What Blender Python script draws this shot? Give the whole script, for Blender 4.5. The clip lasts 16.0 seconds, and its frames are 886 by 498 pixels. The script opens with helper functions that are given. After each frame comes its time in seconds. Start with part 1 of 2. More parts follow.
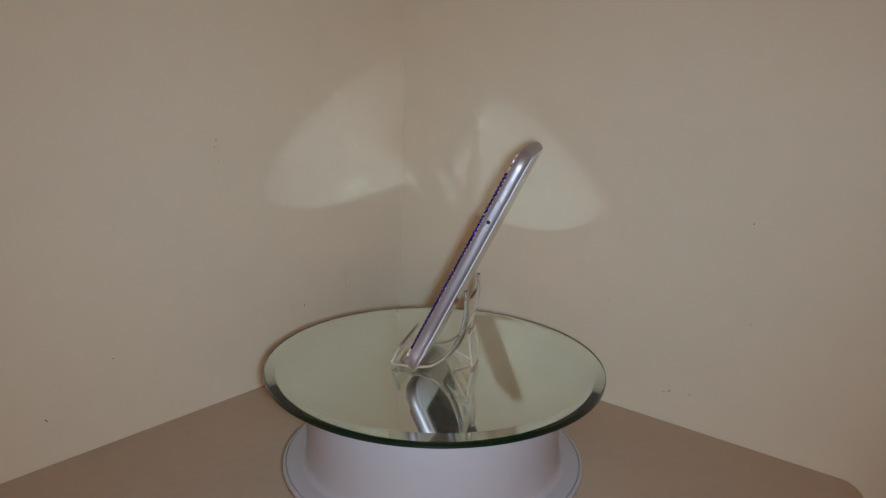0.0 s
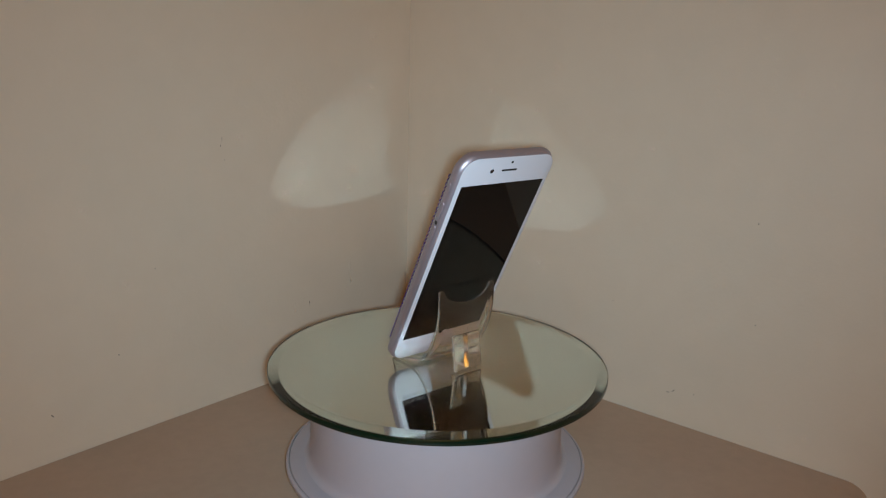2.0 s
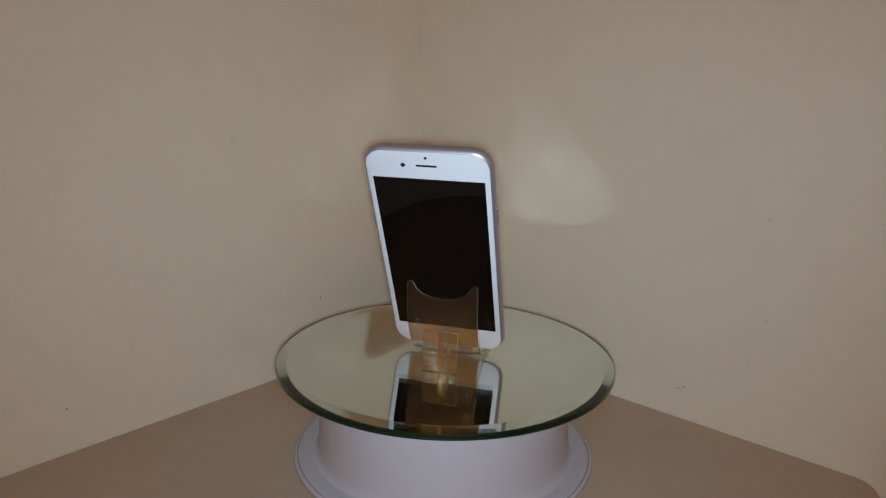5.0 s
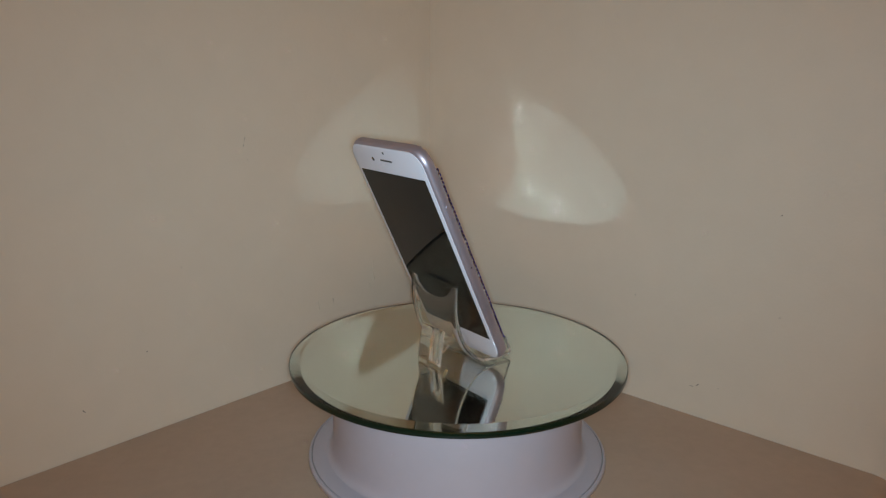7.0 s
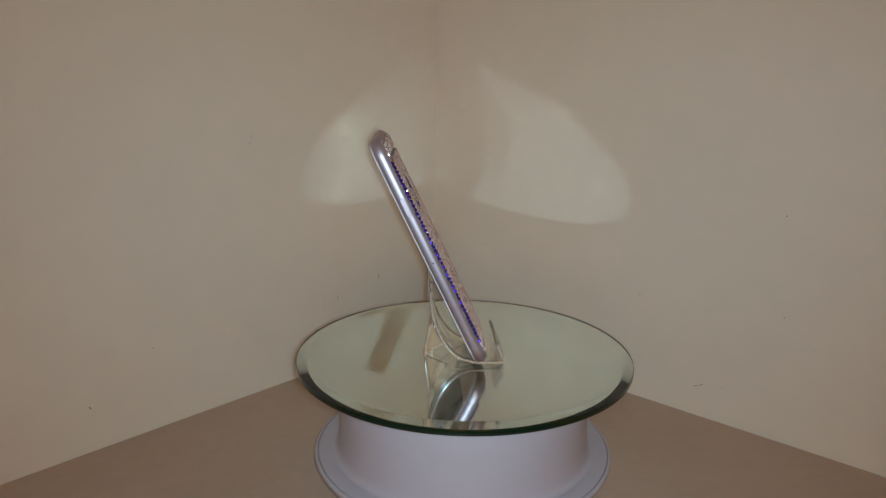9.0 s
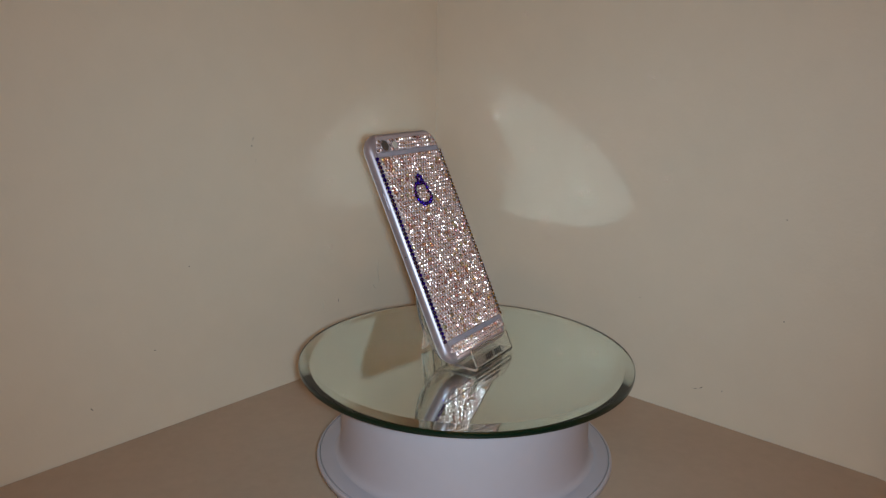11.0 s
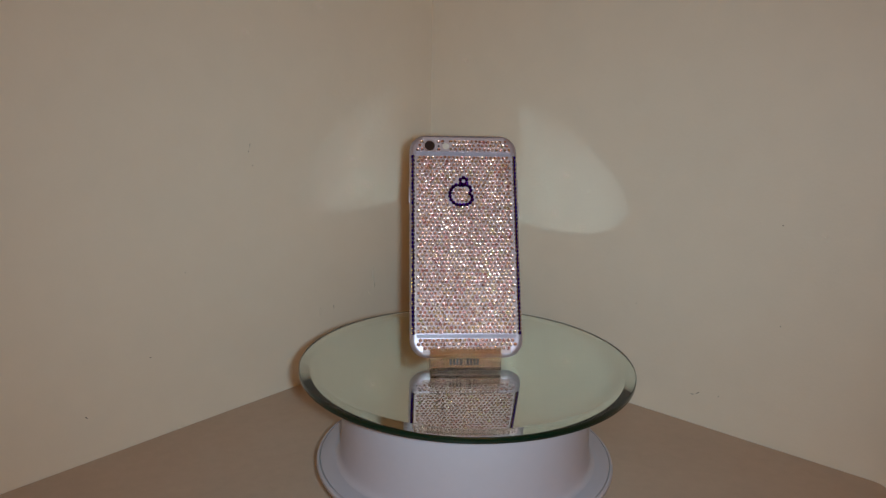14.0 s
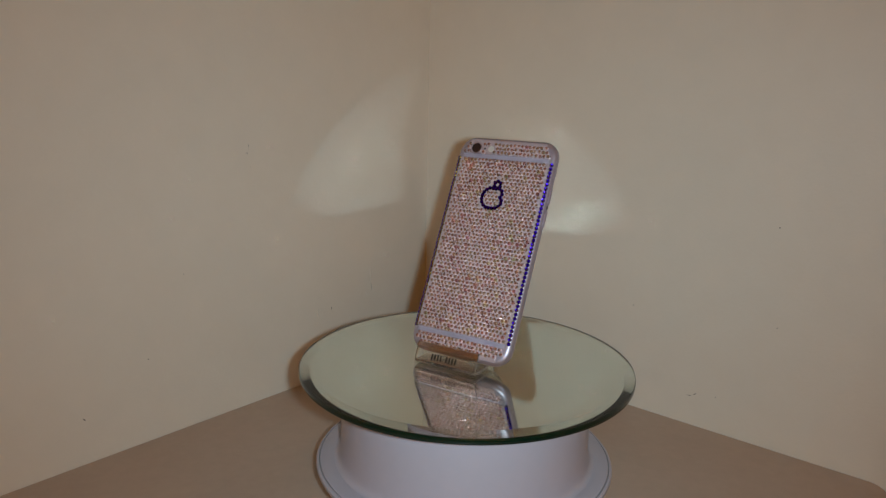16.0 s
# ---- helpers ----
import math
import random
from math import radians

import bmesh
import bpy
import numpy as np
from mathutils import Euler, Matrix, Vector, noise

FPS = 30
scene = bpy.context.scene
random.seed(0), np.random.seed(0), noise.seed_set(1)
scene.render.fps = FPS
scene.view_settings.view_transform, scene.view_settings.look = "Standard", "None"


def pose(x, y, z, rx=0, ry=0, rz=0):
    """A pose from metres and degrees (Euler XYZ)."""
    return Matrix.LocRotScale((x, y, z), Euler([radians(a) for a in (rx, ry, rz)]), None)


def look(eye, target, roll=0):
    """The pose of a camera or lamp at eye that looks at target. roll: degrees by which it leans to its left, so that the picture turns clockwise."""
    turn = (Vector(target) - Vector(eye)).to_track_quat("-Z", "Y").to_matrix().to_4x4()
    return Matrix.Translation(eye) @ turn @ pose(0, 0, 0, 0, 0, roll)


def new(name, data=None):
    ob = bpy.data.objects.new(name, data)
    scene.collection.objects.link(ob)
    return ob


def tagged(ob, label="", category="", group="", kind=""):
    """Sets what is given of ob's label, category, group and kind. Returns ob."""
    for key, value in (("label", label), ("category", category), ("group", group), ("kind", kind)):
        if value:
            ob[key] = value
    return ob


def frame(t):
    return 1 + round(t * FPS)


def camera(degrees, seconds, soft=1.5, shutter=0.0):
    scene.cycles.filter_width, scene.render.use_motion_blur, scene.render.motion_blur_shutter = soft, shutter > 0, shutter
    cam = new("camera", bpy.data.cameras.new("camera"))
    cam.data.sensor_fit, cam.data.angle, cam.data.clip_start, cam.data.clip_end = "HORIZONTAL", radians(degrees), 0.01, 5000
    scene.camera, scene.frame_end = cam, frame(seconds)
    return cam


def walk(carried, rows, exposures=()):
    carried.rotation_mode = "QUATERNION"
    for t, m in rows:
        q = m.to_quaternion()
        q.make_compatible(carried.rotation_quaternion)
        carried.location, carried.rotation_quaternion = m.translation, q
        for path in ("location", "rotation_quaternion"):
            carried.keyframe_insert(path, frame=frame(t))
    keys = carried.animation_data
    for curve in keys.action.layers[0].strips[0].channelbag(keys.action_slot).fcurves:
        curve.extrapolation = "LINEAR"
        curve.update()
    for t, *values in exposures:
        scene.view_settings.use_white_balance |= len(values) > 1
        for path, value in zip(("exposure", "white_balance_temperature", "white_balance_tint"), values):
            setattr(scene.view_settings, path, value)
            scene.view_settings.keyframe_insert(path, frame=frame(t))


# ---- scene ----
# All lengths below are in metres. The turntable's axis stands at x = y = 0.
COUNTER = 0.90
GLASS = COUNTER + 0.0887          # top of the mirror disc


def shot(t, x, y, z, yaw, pitch, roll):
    """A camera row: eye in millimetres from the disc's centre, heading and tilt in degrees."""
    a, b = radians(yaw), radians(pitch)
    eye = Vector((x / 1000, y / 1000, GLASS + z / 1000))
    way = Vector((math.sin(a) * math.cos(b), math.cos(a) * math.cos(b), math.sin(b)))
    return t, look(eye, eye + way, roll)


cam = camera(62.168, 16.0, soft=1.2)
PATH = [
    (0, 0.0, -408.2, 167.4, 0.38, -13.83, 1.56), (1, 2.5, -409.7, 168.1, -0.05, -13.79, 1.54),
    (2.5, 3.6, -409.2, 167.0, -0.49, -13.97, 1.54), (3.5, 4.0, -407.8, 167.2, -0.86, -14.16, 1.17),
    (4, 6.3, -408.7, 167.6, -1.1, -14.24, 1.27), (6.5, 10.5, -412.1, 167.1, -2.63, -14.14, 0.67),
    (7, 10.1, -412.5, 166.2, -2.7, -14.05, 0.4), (7.5, 8.3, -413.4, 165.2, -2.55, -14.08, 0.8),
    (9, 5.7, -414.4, 165.4, -2.64, -14.02, 0.71), (12, -1.1, -416.7, 166.9, -2.18, -13.69, 1.15),
    (12.5, -3.2, -416.8, 167.1, -1.85, -13.58, 1.03), (13, -3.8, -416.2, 165.9, -1.64, -13.54, 0.98),
    (14.5, -8.5, -416.3, 164.2, -1.01, -13.08, 1.27), (16, -11.2, -417.2, 164.4, -0.62, -13.05, 1.36)]
walk(cam, [shot(*row) for row in PATH])

# ---- light ----
scene.cycles.caustics_reflective = True
scene.cycles.max_bounces, scene.cycles.glossy_bounces, scene.cycles.transmission_bounces = 24, 12, 24
scene.cycles.blur_glossy = 0.0
scene.cycles.sample_clamp_indirect = 0.0
scene.cycles.use_guiding = True
scene.cycles.surface_guiding_probability = 0.75
scene.cycles.guiding_training_samples = 0
scene.cycles.use_guiding_direct_light = True
scene.view_settings.exposure = 0.0

world = bpy.data.worlds.new("world")
scene.world = world
world.use_nodes = True
world.node_tree.nodes["Background"].inputs[0].default_value = (0.02, 0.016, 0.012, 1)


def area_lamp(name, m, power, colour, size, shape="DISK"):
    data = bpy.data.lights.new(name, "AREA")
    data.shape, data.size, data.energy, data.color = shape, size, power, colour
    ob = new(name, data)
    ob.matrix_world = m
    return ob


# the camera's own small light beside its lens, and a warm uplighter in the room behind
flash = area_lamp("flash_lamp", look((0.0108, -0.412, GLASS + 0.1645), (0.0, 0.1, GLASS + 0.05)), 0.49, (0.62, 0.88, 1.05), 0.014)
flash.data.spread = radians(107)
area_lamp("uplighter_lamp", look((0.35, -3.5, 0.95), (0.34, -3.45, 2.45)), 20.0, (1.0, 0.50, 0.10), 0.3)

# ---- materials ----


def material(name, base, rough=0.5, metal=0.0, vary=0.0, scale=30.0, bump=0.0, bump_scale=200.0, island=0.0, spread=0.0, **more):
    """A principled surface with colour variation at two scales and relief."""
    mat = bpy.data.materials.new(name)
    mat.use_nodes = True
    nodes, links = mat.node_tree.nodes, mat.node_tree.links
    p = nodes["Principled BSDF"]
    p.inputs["Base Color"].default_value = (*base, 1)
    p.inputs["Roughness"].default_value = rough
    p.inputs["Metallic"].default_value = metal
    for key, value in more.items():
        p.inputs[key.replace("_", " ")].default_value = value
    coord = nodes.new("ShaderNodeTexCoord")
    if vary:
        big, small = nodes.new("ShaderNodeTexNoise"), nodes.new("ShaderNodeTexNoise")
        big.inputs["Scale"].default_value, small.inputs["Scale"].default_value = scale, scale * 9
        big.inputs["Detail"].default_value = small.inputs["Detail"].default_value = 5
        add = nodes.new("ShaderNodeMath")
        add.operation = "ADD"
        ramp = nodes.new("ShaderNodeMapRange")
        ramp.inputs["From Min"].default_value, ramp.inputs["From Max"].default_value = 0.7, 1.3
        ramp.inputs["To Min"].default_value, ramp.inputs["To Max"].default_value = 1 - vary, 1 + vary
        mul = nodes.new("ShaderNodeVectorMath")
        mul.operation = "SCALE"
        mul.inputs[0].default_value = base
        for n in (big, small):
            links.new(coord.outputs["Object"], n.inputs["Vector"])
        links.new(big.outputs["Fac"], add.inputs[0])
        links.new(small.outputs["Fac"], add.inputs[1])
        links.new(add.outputs[0], ramp.inputs["Value"])
        links.new(ramp.outputs[0], mul.inputs["Scale"])
        links.new(mul.outputs[0], p.inputs["Base Color"])
    if bump:
        n1, n2 = nodes.new("ShaderNodeTexNoise"), nodes.new("ShaderNodeTexNoise")
        n1.inputs["Scale"].default_value, n2.inputs["Scale"].default_value = bump_scale, bump_scale * 0.12
        n1.inputs["Detail"].default_value = n2.inputs["Detail"].default_value = 6
        mix = nodes.new("ShaderNodeMath")
        mix.operation = "MULTIPLY_ADD"
        mix.inputs[1].default_value = 0.25
        b = nodes.new("ShaderNodeBump")
        b.inputs["Strength"].default_value, b.inputs["Distance"].default_value = bump, 0.002
        for n in (n1, n2):
            links.new(coord.outputs["Object"], n.inputs["Vector"])
        links.new(n1.outputs["Fac"], mix.inputs[0])
        links.new(n2.outputs["Fac"], mix.inputs[2])
        links.new(mix.outputs[0], b.inputs["Height"])
        links.new(b.outputs[0], p.inputs["Normal"])
    if island:
        geo = nodes.new("ShaderNodeNewGeometry")
        hsv = nodes.new("ShaderNodeHueSaturation")
        hsv.inputs["Color"].default_value = (*base, 1)
        for out, lo, hi in (("Hue", 0.5 - (spread or island * 0.12), 0.5 + (spread or island * 0.12)), ("Value", 1 - island * 0.5, 1 + island * 0.4)):
            wn = nodes.new("ShaderNodeTexWhiteNoise")
            wn.noise_dimensions = "1D"
            off = nodes.new("ShaderNodeMath")
            off.operation = "MULTIPLY"
            off.inputs[1].default_value = 37.0 if out == "Hue" else 91.0
            r = nodes.new("ShaderNodeMapRange")
            r.inputs["To Min"].default_value, r.inputs["To Max"].default_value = lo, hi
            links.new(geo.outputs["Random Per Island"], off.inputs[0])
            links.new(off.outputs[0], wn.inputs["W"])
            links.new(wn.outputs["Value"], r.inputs["Value"])
            links.new(r.outputs[0], hsv.inputs[out])
        links.new(hsv.outputs[0], p.inputs["Base Color"])
    return mat


WALL = material("wall_paint", (0.71, 0.625, 0.51), 0.45, vary=0.018, scale=5, bump=0.2, bump_scale=420)
CEILING = material("ceiling_paint", (0.78, 0.75, 0.7), 0.7, vary=0.03, scale=4, bump=0.1, bump_scale=300)
FLOORING = material("floor_wood", (0.2, 0.13, 0.08), 0.5, vary=0.25, scale=6, bump=0.1, bump_scale=90)
COUNTERTOP = material("counter_paint", (0.475, 0.352, 0.265), 0.38, vary=0.05, scale=14, bump=0.04, bump_scale=150)
PLASTIC = material("white_plastic", (0.45, 0.40, 0.435), 0.36, vary=0.015, scale=20, bump=0.01, bump_scale=500)
GROOVE = material("groove_shadow_gap", (0.3, 0.28, 0.27), 0.6)
MIRROR = material("silver_backing", (0.92, 0.93, 0.91), 0.0, 1.0)
GLASS_TINT = material("mirror_glass", (0.70, 0.765, 0.735), 0.0, IOR=1.5, Transmission_Weight=1.0)
EDGE = material("green_glass_edge", (0.002, 0.012, 0.006), 0.1, 0.0)
ALUMINIUM = material("rose_aluminium", (0.44, 0.395, 0.45), 0.46, 0.8, vary=0.02, scale=300)
BAND = material("antenna_plastic", (0.54, 0.50, 0.58), 0.4)
BEZEL = material("white_glass", (0.66, 0.65, 0.71), 0.08)
DISPLAY = material("black_glass", (0.003, 0.0025, 0.0025), 0.03, Specular_IOR_Level=0.32)
DARK = material("dark_hole", (0.01, 0.01, 0.011), 0.35)
LENS = material("lens_glass", (0.012, 0.01, 0.014), 0.05, Coat_Weight=1.0)
RING = material("lens_ring", (0.42, 0.38, 0.42), 0.35, 0.9)
AMBER = material("led_cover", (0.5, 0.44, 0.38), 0.15)
# pale crown, brown table, dark facets: the crystals' sparkle put into colour
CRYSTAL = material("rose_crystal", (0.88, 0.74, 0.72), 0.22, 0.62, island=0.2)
INNER_REFLECTION = material("rose_inner_reflection", (0.43, 0.245, 0.18), 0.20, 0.8, island=0.25)
DARK_SPARKLE = material("dark_sparkle_facet", (0.17, 0.095, 0.075), 0.12, 0.8, island=0.4)
AURORA = material("aurora_crystal", (0.92, 0.74, 0.60), 0.07, 0.9, island=0.6, spread=0.16)
BLUE = material("blue_crystal", (0.010, 0.028, 0.55), 0.22, 1.0, island=0.12)
# warm glint of the blue and violet stones, painted on facets facing away
EMBER_GLINT = material("ember_glint", (0.30, 0.055, 0.018), 0.24, 1.0, island=0.4, spread=0.09)
PURPLE = material("violet_crystal", (0.04, 0.012, 0.13), 0.18, 1.0, island=0.3)
BED = material("crystal_bed", (0.34, 0.26, 0.26), 0.5, vary=0.1, scale=300)
ACRYLIC = material("clear_acrylic", (0.985, 0.985, 0.98), 0.02, IOR=1.49, Transmission_Weight=0.995)
FROST = material("sawn_acrylic_edge", (0.98, 0.98, 0.98), 0.10, IOR=1.49, Transmission_Weight=0.88)
INK = material("black_ink", (0.012, 0.012, 0.012), 0.5)
SCUFF = material("scuff_mark", (0.12, 0.1, 0.08), 0.8)

# ---- mesh helpers ----


def mesh_object(name, bm, mat, smooth=True, angle=35):
    bmesh.ops.recalc_face_normals(bm, faces=bm.faces)
    data = bpy.data.meshes.new(name)
    bm.to_mesh(data)
    bm.free()
    data.materials.append(mat)
    if smooth:
        data.shade_smooth()
        data.set_sharp_from_angle(angle=radians(angle))
    return new(name, data)


def part(name, bm, mat, parent, label="", smooth=True, angle=35):
    ob = mesh_object(name, bm, mat, smooth, angle)
    ob.parent = parent
    if label:
        ob["label"] = label
    return ob


def face_up(ob):
    """Turns an open sheet so that its faces look upwards."""
    data = ob.data
    if sum(f.normal.z for f in data.polygons) < 0:
        data.flip_normals()
    return ob


def lathe(profile, steps=160):
    """A turned form from (radius, height) pairs, closed on the axis where the radius is 0."""
    bm = bmesh.new()
    rings = []
    for r, z in profile:
        if r < 1e-6:
            rings.append([bm.verts.new((0, 0, z))])
        else:
            rings.append([bm.verts.new((r * math.cos(2 * math.pi * i / steps), r * math.sin(2 * math.pi * i / steps), z)) for i in range(steps)])
    for a, b in zip(rings, rings[1:]):
        for i in range(steps):
            j = (i + 1) % steps
            face = [a[i % len(a)], a[j % len(a)], b[j % len(b)], b[i % len(b)]]
            face = list(dict.fromkeys(face))
            if len(face) > 2:
                bm.faces.new(face)
    return bm


def prism(points, low, high):
    """An upright slab over a plan of (x, y) corners."""
    bm = bmesh.new()
    a = [bm.verts.new((x, y, low)) for x, y in points]
    b = [bm.verts.new((x, y, high)) for x, y in points]
    bm.faces.new(a)
    bm.faces.new(b)
    for i in range(len(a)):
        j = (i + 1) % len(a)
        bm.faces.new((a[i], a[j], b[j], b[i]))
    return bm


def soften(bm, width, segments=3, edges=None):
    bmesh.ops.bevel(bm, geom=list(edges or bm.edges), offset=width, segments=segments, profile=0.5, affect="EDGES", clamp_overlap=True)
    return bm


# ---- the room's corner ----
CORNER = Vector((-0.0353, 0.2750))
ALONG_L = Vector((math.cos(radians(230.26)), math.sin(radians(230.26))))
ALONG_R = Vector((math.cos(radians(-39.17)), math.sin(radians(-39.17))))


def plan(a, b):
    """A plan point a metres along the left wall and b metres along the right wall from the corner."""
    p = CORNER + a * ALONG_L + b * ALONG_R
    return p.x, p.y


ROOM, TH = 3.2, 0.12
tagged(mesh_object("wall_left", prism([plan(-TH, -TH), plan(ROOM + TH, -TH), plan(ROOM + TH, 0), plan(-TH, 0)], 0, 2.45), WALL, False),
       "cream painted plaster wall with faint scuffs", "wall", kind="structure")
tagged(mesh_object("wall_right", prism([plan(0, 0), plan(0, ROOM + TH), plan(-TH, ROOM + TH), plan(-TH, 0)], 0, 2.45), WALL, False),
       "cream painted plaster wall with faint scuffs", "wall", kind="structure")
tagged(mesh_object("wall_behind", prism([plan(ROOM, 0), plan(ROOM + TH, 0), plan(ROOM + TH, ROOM + TH), plan(ROOM, ROOM + TH)], 0, 2.45), WALL, False),
       "plain cream wall closing the room", "wall", kind="structure")
tagged(mesh_object("wall_side", prism([plan(0, ROOM), plan(ROOM, ROOM), plan(ROOM, ROOM + TH), plan(0, ROOM + TH)], 0, 2.45), WALL, False),
       "plain cream wall closing the room", "wall", kind="structure")
tagged(mesh_object("floor", prism([plan(-TH, -TH), plan(ROOM + TH, -TH), plan(ROOM + TH, ROOM + TH), plan(-TH, ROOM + TH)], -0.1, 0), FLOORING, False),
       "dark wooden floor of the room", "floor", kind="structure")
tagged(mesh_object("ceiling", prism([plan(-TH, -TH), plan(ROOM + TH, -TH), plan(ROOM + TH, ROOM + TH), plan(-TH, ROOM + TH)], 2.45, 2.55), CEILING, False),
       "plain white ceiling", "ceiling", kind="structure")

# scuffs and paint runs on the two walls
def wall_mark(name, wall, along, inward, a, h, length, width, turn, mat, proud, label):
    """A lens-shaped streak on a wall, a metres from the corner and h above the counter, in millimetres of length and width."""
    bm = bmesh.new()
    n = 8
    up, out = Vector((0, 0, 1)), Vector((inward.x, inward.y, 0))
    side = Vector((along.x, along.y, 0))
    t = radians(turn)
    ex, ey = math.cos(t) * side + math.sin(t) * up, -math.sin(t) * side + math.cos(t) * up
    foot = Vector((CORNER.x, CORNER.y, COUNTER + h)) + side * a
    ring, top = [], []
    for k in range(2 * n):
        q = math.pi * k / n
        bend = 0.12 * length * math.sin(2 * q) / 1000
        p = foot + ex * (length / 2000 * math.cos(q)) + ey * (width / 2000 * math.sin(q) + bend * 0.3)
        ring.append(bm.verts.new(p - out * 0.0001))
        top.append(bm.verts.new(foot + (p - foot) * 0.6 + out * proud / 1000))
    for k in range(2 * n):
        j = (k + 1) % (2 * n)
        bm.faces.new((ring[k], ring[j], top[j], top[k]))
    bm.faces.new(top)
    part(name, bm, mat, bpy.data.objects[wall], label)


for a, h, length, width, turn in ((0.1990, 0.1965, 1.8, 0.9, 80), (0.1978, 0.2010, 4.5, 0.35, 100), (0.1962, 0.1860, 1.0, 0.8, 0), (0.331, 0.031, 4.0, 0.8, 50),
                                  (0.1198, 0.0585, 6.0, 0.5, 85), (0.285, 0.060, 2.0, 0.6, 20), (0.255, 0.115, 1.6, 0.5, 70)):
    wall_mark("scuff", "wall_left", ALONG_L, ALONG_R, a, h, length, width, turn, SCUFF, 0.06, "short dark scuff")
for a, h, length, width, turn in ((0.2722, 0.0245, 5.5, 0.5, 42), (0.2680, 0.0228, 5.0, 0.4, 5), (0.3179, 0.160, 1.4, 1.0, 10), (0.3245, 0.090, 1.4, 0.9, 60), (0.2882, 0.0268, 2.0, 0.5, 80), (0.2177, 0.0834, 1.2, 0.8, 30)):
    wall_mark("scuff", "wall_right", ALONG_R, ALONG_L, a, h, length, width, turn, SCUFF, 0.06, "short dark scuff")
for a, h, length, width, turn in ((0.0732, 0.0755, 26, 1.6, 86), (0.0780, 0.0630, 7, 1.8, 60), (0.135, 0.058, 10, 1.2, 88)):
    wall_mark("paint_run", "wall_left", ALONG_L, ALONG_R, a, h, length, width, turn, WALL, 0.45, "faint dried paint run")

# the counter in the corner, with a rolled front edge
bm = prism([plan(0.0005, 0.0005), plan(1.3, 0.0005), plan(1.3, 0.410), plan(0.0005, 0.410)], COUNTER - 0.04, COUNTER)
front = [e for e in bm.edges if all(abs((Vector(v.co[:2]) - CORNER).dot(ALONG_R) - 0.41) < 0.03 for v in e.verts) and abs(e.verts[0].co.z - e.verts[1].co.z) < 1e-6]
soften(bm, 0.016, 6, front)
tagged(mesh_object("counter", bm, COUNTERTOP), "beige-brown painted counter top with a rolled front edge", "counter", kind="structure")

# ---- turntable ----
turntable = tagged(new("turntable"), "round white plastic display turntable standing on the counter", "turntable")
turntable.location = (0, 0, COUNTER)
mm = lambda pairs: [(r / 1000, z / 1000) for r, z in pairs]
part("base", lathe(mm([(0, 0), (76, 0), (77, 0.8), (79, 6), (85, 18), (89.6, 24.6), (90.3, 26.2), (90.2, 27.6), (89.4, 28.4), (88.6, 28.5), (88.5, 27.4), (70, 27.2), (0, 27.2)])), PLASTIC, turntable,
     "white base tapering to the counter")
part("skirt", lathe(mm([(70, 27.6), (87.6, 27.6), (88.0, 28.0), (87.9, 28.6), (87.3, 28.9), (79, 29.0), (60, 29.0)])), PLASTIC, turntable, "flat white skirt ring inside a fine gap")
part("gap", lathe(mm([(87.7, 27.5), (88.6, 27.5), (88.6, 27.6), (87.7, 27.6), (87.7, 27.5)])), GROOVE, turntable, "thin dark gap round the skirt")
part("drum", lathe(mm([(0, 29.1), (79.5, 29.1), (78.2, 29.5), (77.0, 30.6), (76.2, 32.4), (75.7, 35.5), (75.3, 42), (75, 55), (74.8, 70), (74.4, 75), (73.4, 77), (71.5, 77.6), (0, 77.6)])), PLASTIC, turntable,
     "smooth white drum flaring into the skirt")
part("platform", lathe(mm([(0, 77.8), (68, 77.8), (69, 78.6), (69, 83.2), (68.2, 83.9), (0, 83.9)])), PLASTIC, turntable)

mirror = tagged(new("mirror_plate"), "round mirror with sloping border and dark green rim on the turntable", "mirror")
R = 99.4
face_up(part("glass_face", lathe(mm([(0, 0), (R - 7.1, 0)])), GLASS_TINT, mirror, "flat clear glass surface", False))
face_up(part("bevel", lathe(mm([(R - 7.1, 0), (R - 0.5, -0.95)]), 256), GLASS_TINT, mirror, "sloping polished border"))
part("silvering", lathe(mm([(0, -4.3), (R - 0.4, -4.3)])), MIRROR, mirror, "silvered back", False)
part("glass_edge", lathe(mm([(R - 0.5, -0.95), (R - 0.15, -1.15), (R, -1.5), (R, -3.7), (R - 0.3, -4.3), (R - 1, -4.7), (0, -4.7)])), EDGE, mirror, "dark green polished glass edge")

# ---- phone ----
PW, PH, PT = 67.1, 138.3, 7.1


def outline(inset, radius, n=10, w=PW, h=PH):
    """A rounded rectangle in millimetres, standing on v = 0."""
    r = max(radius - inset, 0.4)
    pts = []
    for cx, cy, start in ((w / 2 - inset - r, h - inset - r, 0), (-w / 2 + inset + r, h - inset - r, 90), (-w / 2 + inset + r, inset + r, 180), (w / 2 - inset - r, inset + r, 270)):
        for i in range(n + 1):
            a = radians(start + 90 * i / n)
            pts.append((cx + r * math.cos(a), cy + r * math.sin(a)))
    return pts


def stacked(layers):
    """A closed form from outlines (points, height) in millimetres."""
    bm = bmesh.new()
    rings = [[bm.verts.new((x / 1000, y / 1000, z / 1000)) for x, y in pts] for pts, z in layers]
    bm.faces.new(rings[0])
    bm.faces.new(rings[-1])
    for a, b in zip(rings, rings[1:]):
        for i in range(len(a)):
            j = (i + 1) % len(a)
            bm.faces.new((a[i], a[j], b[j], b[i]))
    return bm


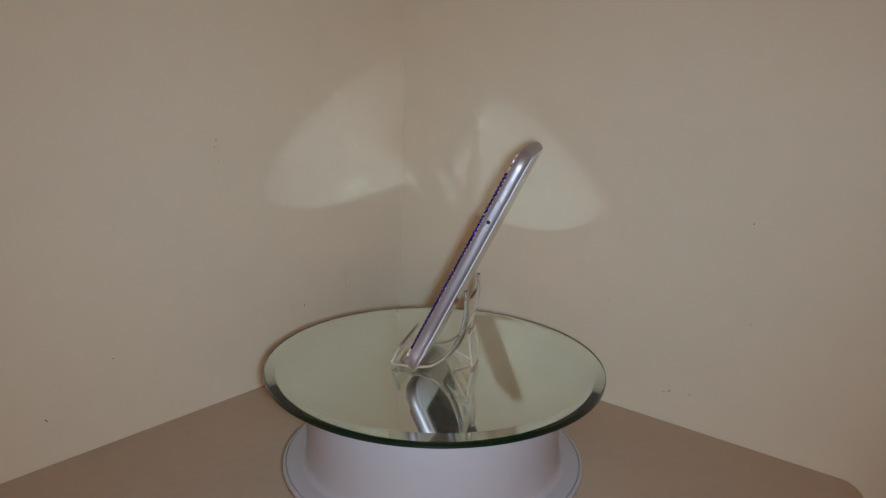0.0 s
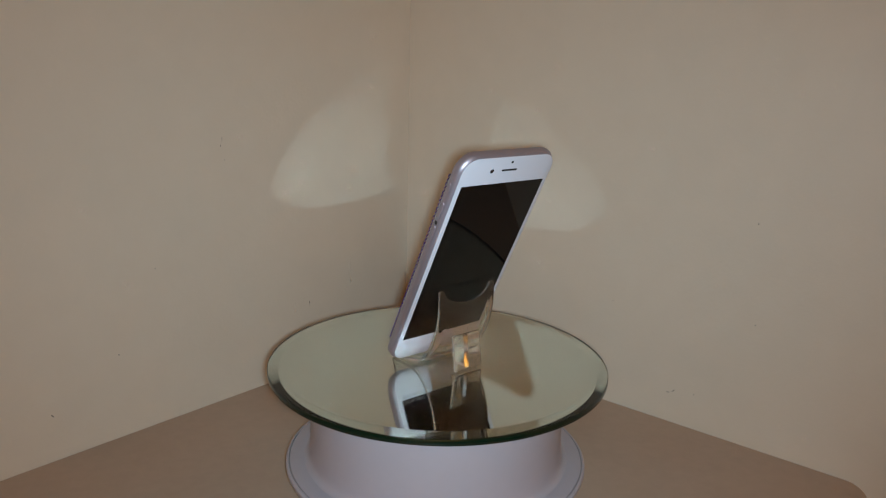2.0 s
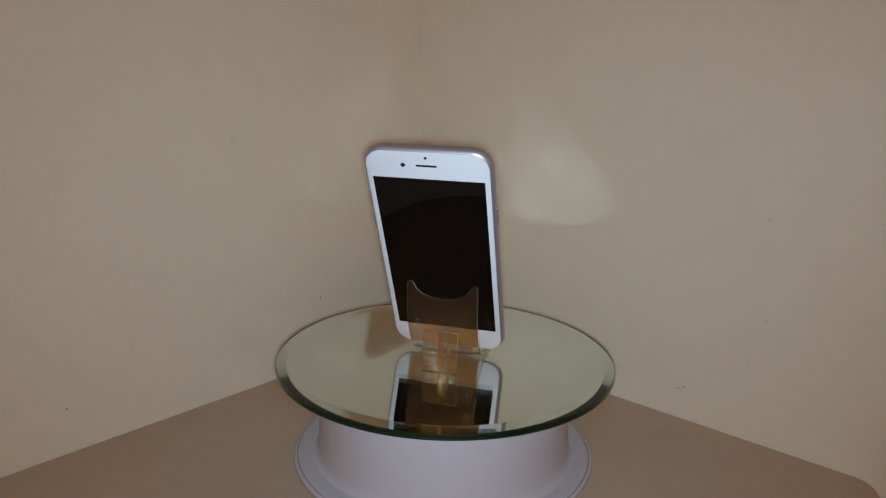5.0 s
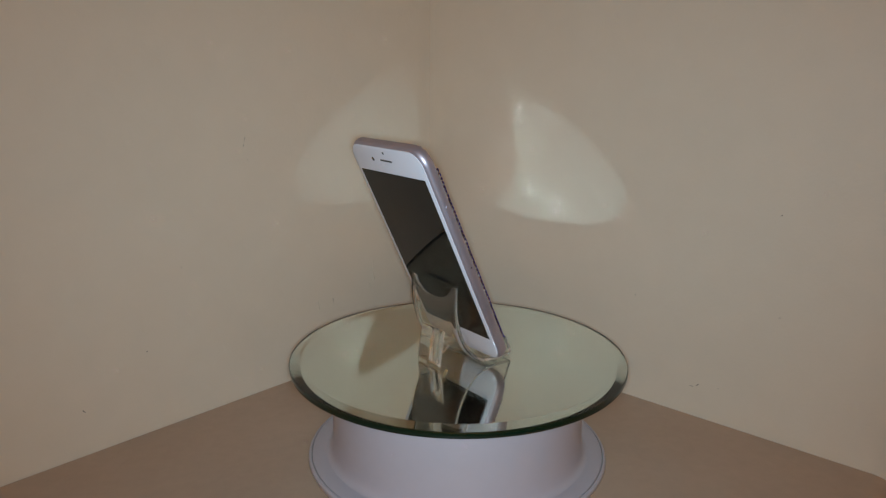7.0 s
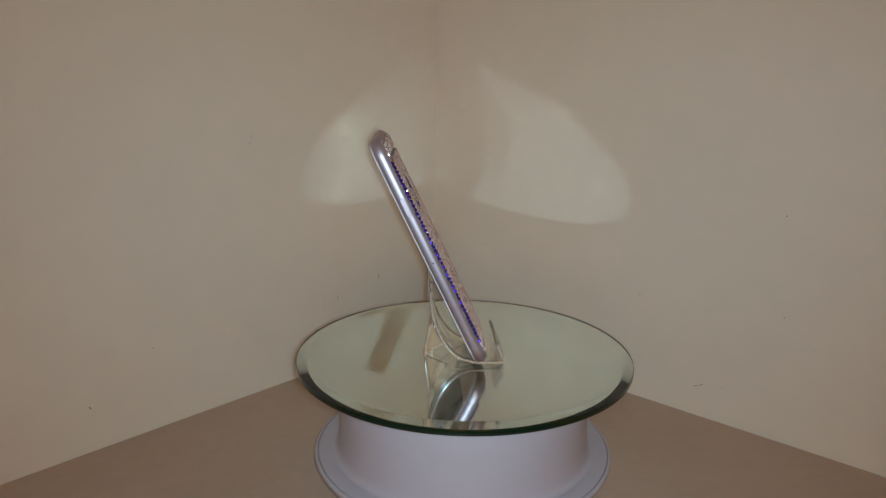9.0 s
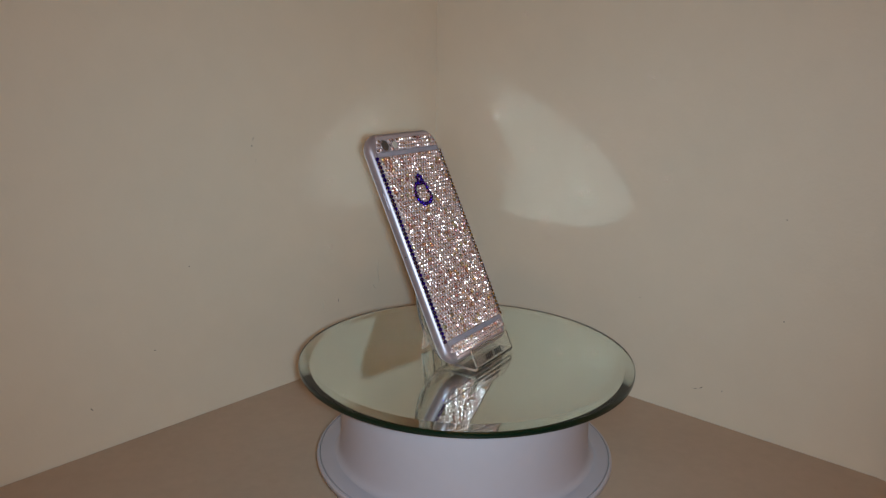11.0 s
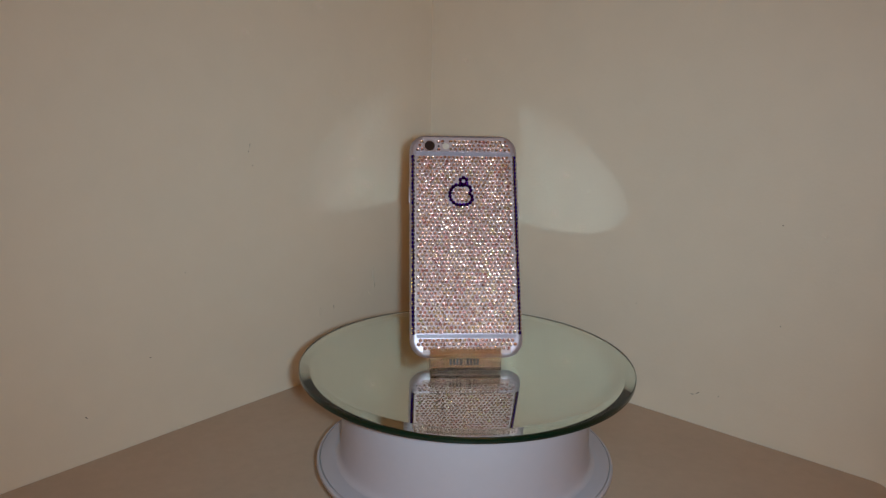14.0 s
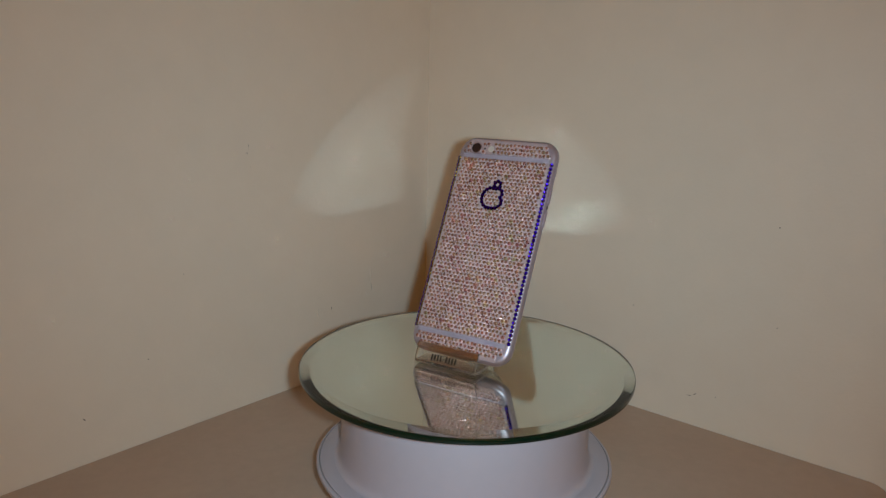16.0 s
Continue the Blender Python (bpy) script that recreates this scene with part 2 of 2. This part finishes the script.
def disc(u, v, r, low, high, steps=24, edge=0.15):
    ring = lambda q: [(u + q * math.cos(2 * math.pi * i / steps), v + q * math.sin(2 * math.pi * i / steps)) for i in range(steps)]
    s = 1 if high > low else -1
    return stacked([(ring(r), low), (ring(r), high - s * edge), (ring(r - edge), high)])


def pill(u, v, length, width, low, high, upright=False):
    w, h = (width, length) if upright else (length, width)
    o = [(x + u, y - h / 2 + v) for x, y in outline(0, width / 2 - 0.01, 6, w, h)]
    i = [(x + u, y - h / 2 + v) for x, y in outline(0.1, width / 2, 6, w, h)]
    return stacked([(o, low), (o, high - (0.1 if high > low else -0.1)), (i, high)])


phone = tagged(new("smartphone"), "rose-silver smartphone with crystal-covered back leaning in a clear stand", "phone")
half, edge = PT / 2, 3.2
layers = []
for k in range(15):
    a = math.pi * (k / 14 - 0.5)
    zc = math.sin(a)
    layers.append((outline(edge * (1 - math.cos(a)), 10.6), (half - edge) * (1 if zc > 0 else -1 if zc < 0 else 0) + edge * zc))
part("body", stacked(layers), ALUMINIUM, phone, "satin rose-silver aluminium body")
front_glass = part("front_glass", stacked([(outline(1.6, 10.6), half - 0.3), (outline(1.6, 10.6), half + 0.05), (outline(1.9, 10.6), half + 0.2)]), BEZEL, phone, "white front glass")
rect = lambda x0, y0, x1, y1: [(x1, y1), (x0, y1), (x0, y0), (x1, y0)]
part("display", stacked([(rect(-29.25, 17.1, 29.25, 121.2), half + 0.1), (rect(-29.25, 17.1, 29.25, 121.2), half + 0.215)]), DISPLAY, front_glass, "dark switched-off display", False)
ring_o = lathe(mm([(5.1, half + 0.1), (5.5, half + 0.1), (5.5, half + 0.24), (5.1, half + 0.24), (5.1, half + 0.1)]), 40)
bmesh.ops.translate(ring_o, verts=ring_o.verts, vec=(0, 0.0086, 0))
part("button_ring", ring_o, RING, front_glass, "metal ring of the home button")
part("home_button", disc(0, 8.6, 5.0, half + 0.1, half + 0.23, 32), BEZEL, front_glass)
part("earpiece", pill(0, 129.0, 11.0, 1.3, half + 0.1, half + 0.22), DARK, front_glass, "dark earpiece slot")
part("front_camera", disc(-12.2, 129.0, 1.35, half + 0.1, half + 0.22), LENS, front_glass, "small dark lens")
part("sensor", disc(0, 133.6, 0.9, half + 0.1, half + 0.22), DARK, front_glass)


def side_button(name, side, v0, v1, width=2.3, proud=0.45, mat=ALUMINIUM, label=""):
    bm = pill(0, (v0 + v1) / 2, v1 - v0, width, -0.8, proud, True)
    turn = Matrix.Translation((side * PW / 2000, 0, 0)) @ Matrix.Rotation(side * math.pi / 2, 4, "Y")
    bmesh.ops.transform(bm, matrix=turn, verts=bm.verts)
    part(name, bm, mat, phone, label)


side_button("mute_switch", -1, 117, 121.5, 1.8, 0.3)
side_button("volume_button", -1, 99.8, 110)
side_button("volume_button", -1, 85.5, 95.8)
side_button("switch_slot", -1, 96.6, 98.9, 2.0, 0.05, DARK, "dark slot")
side_button("power_button", 1, 94, 105)
side_button("tray_hole", 1, 65.6, 66.6, 1.0, 0.03, DARK, "tiny dark pin hole")


def band(v):
    """An antenna strip round the body, 3 hundredths of a millimetre proud."""
    bm = bmesh.new()
    rows = []
    for vv in (v - 1.15, v + 1.15):
        ring = []
        for k in range(25):
            s = k / 24 * 2 - 1
            if abs(s) < 0.8:
                u, w = s / 0.8 * (PW / 2 - edge), -half
            else:
                q = (abs(s) - 0.8) / 0.2 * math.radians(105)
                u, w = math.copysign(PW / 2 - edge + edge * math.sin(q), s), -(half - edge) * (1 if q < math.pi / 2 else 0) - edge * math.cos(q)
            n = Vector((u - math.copysign(min(abs(u), PW / 2 - edge), u), w + 0.0)).normalized() * 0.05
            ring.append(bm.verts.new(((u + n.x) / 1000, vv / 1000, (w + n.y) / 1000)))
        rows.append(ring)
    for i in range(24):
        bm.faces.new((rows[0][i], rows[0][i + 1], rows[1][i + 1], rows[1][i]))
    bmesh.ops.solidify(bm, geom=bm.faces, thickness=0.00008)
    return bm


part("antenna_band", band(12.4), BAND, phone, "pale lilac antenna strip")
part("antenna_band", band(125.4), BAND, phone, "pale lilac antenna strip")

back_camera = part("back_camera", disc(21.0, 130.4, 3.7, -half + 0.2, -half - 0.75, 36), RING, phone, "dark camera lens in a metal ring")
part("lens", disc(21.0, 130.4, 3.15, -half - 0.5, -half - 0.85, 36), LENS, back_camera, "dark round lens")
part("microphone_hole", disc(15.4, 130.4, 0.7, -half + 0.2, -half - 0.12), DARK, phone)
part("flash_cover", disc(11.0, 130.4, 2.1, -half + 0.2, -half - 0.3), AMBER, phone, "pale round light cover")

# crystals glued on the back
STONE = ((1.27, 0.0, 0.0), (1.27, 0.50, 0.0), (0.88, 1.20, 22.5), (0.42, 1.08, 0.0))


def add_stone(bm, u, v, size=1.0, rng=random, lean=3.6, tinted=False):
    """A flat-backed brilliant: girdle, crown, and a table in which the lower facets show as a shallow star, their
    reflections imitated by facet colour.
    """
    tilt = Matrix.Rotation(radians(rng.gauss(0, lean)), 3, "X") @ Matrix.Rotation(radians(rng.gauss(0, lean)), 3, "Y") @ Matrix.Rotation(radians(rng.uniform(0, 45)), 3, "Z")
    put = lambda p: bm.verts.new(((u + p.x) / 1000, (v + p.y) / 1000, (-half - 0.02 - p.z) / 1000))
    rings = []
    for r, h, turn in STONE:
        rings.append([put(tilt @ Vector((size * r * math.cos(radians(turn + 45 * k)), size * r * math.sin(radians(turn + 45 * k)), size * h))) for k in range(8)])
    heart = put(tilt @ Vector((0, 0, size * 1.0)))
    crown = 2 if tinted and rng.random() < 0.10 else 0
    # random pale, brown and dark facets paint reflections inside the stone
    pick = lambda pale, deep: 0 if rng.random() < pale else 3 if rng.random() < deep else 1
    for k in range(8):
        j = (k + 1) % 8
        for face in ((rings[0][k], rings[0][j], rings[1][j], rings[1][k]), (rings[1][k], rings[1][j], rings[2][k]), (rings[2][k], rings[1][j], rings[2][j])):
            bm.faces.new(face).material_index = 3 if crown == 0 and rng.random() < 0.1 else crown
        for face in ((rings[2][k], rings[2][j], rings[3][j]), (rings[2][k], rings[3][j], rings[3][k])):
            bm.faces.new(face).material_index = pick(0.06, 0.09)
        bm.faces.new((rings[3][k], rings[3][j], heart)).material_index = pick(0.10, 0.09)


rng = random.Random(5)
EMBLEM = (1.6, 99.0)
emblem = []
for k in range(20):
    a = 2 * math.pi * (k + 0.5) / 20 + math.pi / 2
    wrap = lambda d: (d + math.pi) % (2 * math.pi) - math.pi
    r = 7.3 - 1.3 * math.exp(-(wrap(a - math.pi / 2) / 0.3) ** 2) - 0.6 * math.exp(-(wrap(a + math.pi / 2) / 0.35) ** 2) - 2.3 * math.exp(-(wrap(a - 3.0) / 0.33) ** 2)
    emblem.append((EMBLEM[0] + r * math.cos(a), EMBLEM[1] + r * 0.97 * math.sin(a)))
leaf = [(EMBLEM[0] - 1.3 + 2.2 * math.cos(2 * math.pi * k / 6 + 0.5), EMBLEM[1] + 8.7 + 2.2 * math.sin(2 * math.pi * k / 6 + 0.5)) for k in range(6)]
dark_spots = emblem + leaf
field = bmesh.new()
PITCH, ROWP = 2.58, 2.27


def fill(v0, v1, inside):
    count = int((v1 - v0) / ROWP)
    for row in range(count + 1):
        v = v0 + (v1 - v0) * row / count
        for col in range(-15, 16):
            u = (col + (0.5 if row % 2 else 0)) * PITCH + rng.gauss(0, 0.08)
            if inside(u, v) and all((u - a) ** 2 + (v - b) ** 2 > 1.9 ** 2 for a, b in dark_spots):
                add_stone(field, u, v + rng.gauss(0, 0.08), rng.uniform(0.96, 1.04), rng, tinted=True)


corner_ok = lambda u, v: math.hypot(max(abs(u) - (PW / 2 - 11.2), 0), max(v - (PH - 11.2), 11.2 - v, 0)) < 7.2
fill(15.0, 122.7, lambda u, v: abs(u) < 29.4)
fill(128.1, 135.6, lambda u, v: abs(u) < 30 and corner_ok(u, v) and math.hypot(u - 21, v - 130.4) > 4.9 and math.hypot(u - 15.4, v - 130.4) > 1.7 and math.hypot(u - 11, v - 130.4) > 3.2)
fill(2.9, 9.9, lambda u, v: abs(u) < 30 and corner_ok(u, v))
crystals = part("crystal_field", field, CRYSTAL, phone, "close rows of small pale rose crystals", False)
crystals.data.materials.append(INNER_REFLECTION)
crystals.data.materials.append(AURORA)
crystals.data.materials.append(DARK_SPARKLE)
crystals["kind"] = "stuff"


for low, high, wide in ((13.9, 123.8, 30.2), (127.2, 136.2, 26.0), (2.1, 10.9, 26.0)):
    part("crystal_bed", stacked([(rect(-wide, low, wide, high), -half + 0.1), (rect(-wide, low, wide, high), -half - 0.04)]), BED, phone, "dull rose bed under the crystals", False)


def stone_data(name, seed, mats, facing=0):
    """One crystal; with a facing of 1 or -1 its facets turned to that side take the first material, the others the
    second, imitating shine that shifts with the view.
    """
    bm = bmesh.new()
    add_stone(bm, 0, 0, 1.0, random.Random(seed), 3)
    bmesh.ops.recalc_face_normals(bm, faces=bm.faces)
    bm.normal_update()
    # colour by facing stands in for reflections that change as the stone turns
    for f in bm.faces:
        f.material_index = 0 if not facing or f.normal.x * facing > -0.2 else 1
    # side facets alternate two materials, glitter and dark painted in
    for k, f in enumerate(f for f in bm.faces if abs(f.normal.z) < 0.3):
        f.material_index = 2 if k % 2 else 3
    data = bpy.data.meshes.new(name)
    bm.to_mesh(data)
    bm.free()
    for mat in mats:
        data.materials.append(mat)
    return data


blue_stones = {side: [stone_data("blue_stone", s, (BLUE, EMBER_GLINT, CRYSTAL, DARK_SPARKLE), side) for s in range(4)] for side in (-1, 1)}
purple_stones = [stone_data("emblem_stone", s + 10, (PURPLE, BLUE, PURPLE, DARK_SPARKLE), (-1) ** s) for s in range(4)]


def set_stone(name, data, u, v, label, roll=0.0, lift=0.0):
    ob = new(name, data)
    ob.parent = phone
    turn = Matrix.Translation((0, 0, -half / 1000)) @ Matrix.Rotation(radians(roll), 4, "Y") @ Matrix.Translation((0, 0, half / 1000))
    ob.matrix_local = Matrix.Translation((u / 1000, v / 1000, lift / 1000)) @ turn
    if label:
        ob["label"] = label


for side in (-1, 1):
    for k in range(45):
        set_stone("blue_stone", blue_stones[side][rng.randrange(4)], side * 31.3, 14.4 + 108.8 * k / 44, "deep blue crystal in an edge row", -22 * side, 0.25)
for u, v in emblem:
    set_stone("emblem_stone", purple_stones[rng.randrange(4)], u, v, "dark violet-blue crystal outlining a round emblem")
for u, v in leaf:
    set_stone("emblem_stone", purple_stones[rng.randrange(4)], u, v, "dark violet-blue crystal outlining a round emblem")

# ---- acrylic stand ----
stand = tagged(new("phone_stand"), "clear bent acrylic phone stand with a printed front lip", "phone stand")
MID = 2.6


def curve_points(pts, n=6):
    """Catmull-Rom through (y, z) points."""
    out = []
    p = [pts[0]] + list(pts) + [pts[-1]]
    for i in range(1, len(p) - 2):
        a, b, c, d = (Vector(q) for q in p[i - 1:i + 3])
        for k in range(n):
            t = k / n
            out.append(0.5 * ((2 * b) + (c - a) * t + (2 * a - 5 * b + 4 * c - d) * t * t + (3 * b - a - 3 * c + d) * t ** 3))
    out.append(Vector(pts[-1]))
    return out


def sheet(line, thick, width_at, cut=None, mid=MID, cols=1):
    """A bent plate: its line in (y, z) millimetres, its half width, and a cut that lowers its end across the width."""
    bm = bmesh.new()
    normals = []
    for i in range(len(line)):
        d = (line[min(i + 1, len(line) - 1)] - line[max(i - 1, 0)]).normalized()
        normals.append(Vector((-d.y, d.x)))
    grids = []
    for s in (0.5, -0.5):
        grid = []
        for i, (p, nrm) in enumerate(zip(line, normals)):
            row = []
            for c in range(cols + 1):
                u = (2 * c / cols - 1) * width_at
                q = p
                if cut:
                    lower = cut(u) * max(0.0, (i / (len(line) - 1) - 0.5) / 0.5)
                    q = p - Vector((0, lower))
                q = q + nrm * thick * s
                row.append(bm.verts.new(((u + mid) / 1000, q.x / 1000, q.y / 1000)))
            grid.append(row)
        grids.append(grid)
    a, b = grids
    rows = len(line)
    for i in range(rows - 1):
        for c in range(cols):
            bm.faces.new((a[i][c], a[i][c + 1], a[i + 1][c + 1], a[i + 1][c]))
            bm.faces.new((b[i][c], b[i + 1][c], b[i + 1][c + 1], b[i][c + 1]))
        bm.faces.new((a[i][0], a[i + 1][0], b[i + 1][0], b[i][0])).material_index = 1
        bm.faces.new((a[i][cols], b[i][cols], b[i + 1][cols], a[i + 1][cols])).material_index = 1
    for c in range(cols):
        bm.faces.new((a[0][c], b[0][c], b[0][c + 1], a[0][c + 1])).material_index = 1
        bm.faces.new((a[-1][c], a[-1][c + 1], b[-1][c + 1], b[-1][c])).material_index = 1
    return bm


def rim(bm, width):
    """Rounds the sharp edges of a plate."""
    bmesh.ops.recalc_face_normals(bm, faces=bm.faces)
    bm.normal_update()
    return soften(bm, width, 2, [e for e in bm.edges if e.is_manifold and e.calc_face_angle() > radians(55)])


scoop = lambda u: 9.0 * math.sqrt(max(0.0, 1 - (u / 16.5) ** 2)) if abs(u) < 16.5 else 0.0
cradle_line = curve_points([(17.0, 12.2), (18.7, 8.5), (20.2, 5.0), (21.3, 2.4), (20.6, 1.15), (18.5, 0.95), (15, 0.95), (9, 0.9), (3, 1.3), (-3, 3.0), (-9, 7.8), (-14, 14.5), (-17.6, 22.5), (-19.8, 31), (-20.6, 39), (-20.2, 48.5)], 6)
cradle = part("cradle", rim(sheet(cradle_line, 1.7, 20.3, scoop, cols=40), 0.00028), ACRYLIC, stand, "bent clear plate with a scooped top edge and a front lip")
cradle.data.materials.append(FROST)
leg = part("rear_leg", rim(sheet(curve_points([(-23.6, 0.2), (-22.4, 9), (-20.6, 20.5)], 4), 1.7, 10.0), 0.00028), ACRYLIC, stand, "narrow clear rear leg")
leg.data.materials.append(FROST)
rib = prism([(-21.9 / 1000, 0.4 / 1000), (-9.6 / 1000, 6.0 / 1000), (-18.0 / 1000, 19.6 / 1000), (-19.6 / 1000, 20.0 / 1000)], (MID - 1.5) / 1000, (MID + 1.5) / 1000)
bmesh.ops.transform(rib, matrix=Matrix(((0, 0, 1, 0), (1, 0, 0, 0), (0, 1, 0, 0), (0, 0, 0, 1))), verts=rib.verts)
part("rib", rib, ACRYLIC, stand, "clear stiffening rib")
# small maker's print as plain bars on the lip's outer face
for k in range(9):
    if k == 4:
        w, h = 0.9, 0.5
    else:
        w, h = 1.15, 3.2
    u = MID + (4 - k) * 1.95 + 1.0
    bm = bmesh.new()
    for su, sv in ((-1, -1), (1, -1), (1, 1), (-1, 1)):
        z = 5.6 + sv * h / 2
        y = 20.2 - (z - 5.0) * 0.45 + 1.02
        bm.verts.new(((u + su * w / 2) / 1000, y / 1000, z / 1000))
    bm.faces.new(bm.verts)
    bmesh.ops.solidify(bm, geom=bm.faces, thickness=0.00006)
    part("print_bar", bm, INK, cradle, "black printed bar", False)

# ---- movement ----
SEAT = Matrix.Translation((0.00102, 0.00884, 0.00326))
A = radians(25.82)
LEAN = Matrix(((1, 0, 0, 0), (0, -math.sin(A), -math.cos(A), 0), (0, math.cos(A), -math.sin(A), 0), (0, 0, 0, 1)))


def motions():
    rows_phone, rows_stand, rows_mirror = [], [], []
    for k in range(33):
        t = k / 2
        spin = pose(0, 0, GLASS, 0, 0, 76.61 - 17.95 * t)
        rows_phone.append((t, spin @ SEAT @ LEAN))
        rows_stand.append((t, spin))
        rows_mirror.append((t, spin))
    walk(phone, rows_phone)
    walk(stand, rows_stand)
    walk(mirror, rows_mirror)


motions()
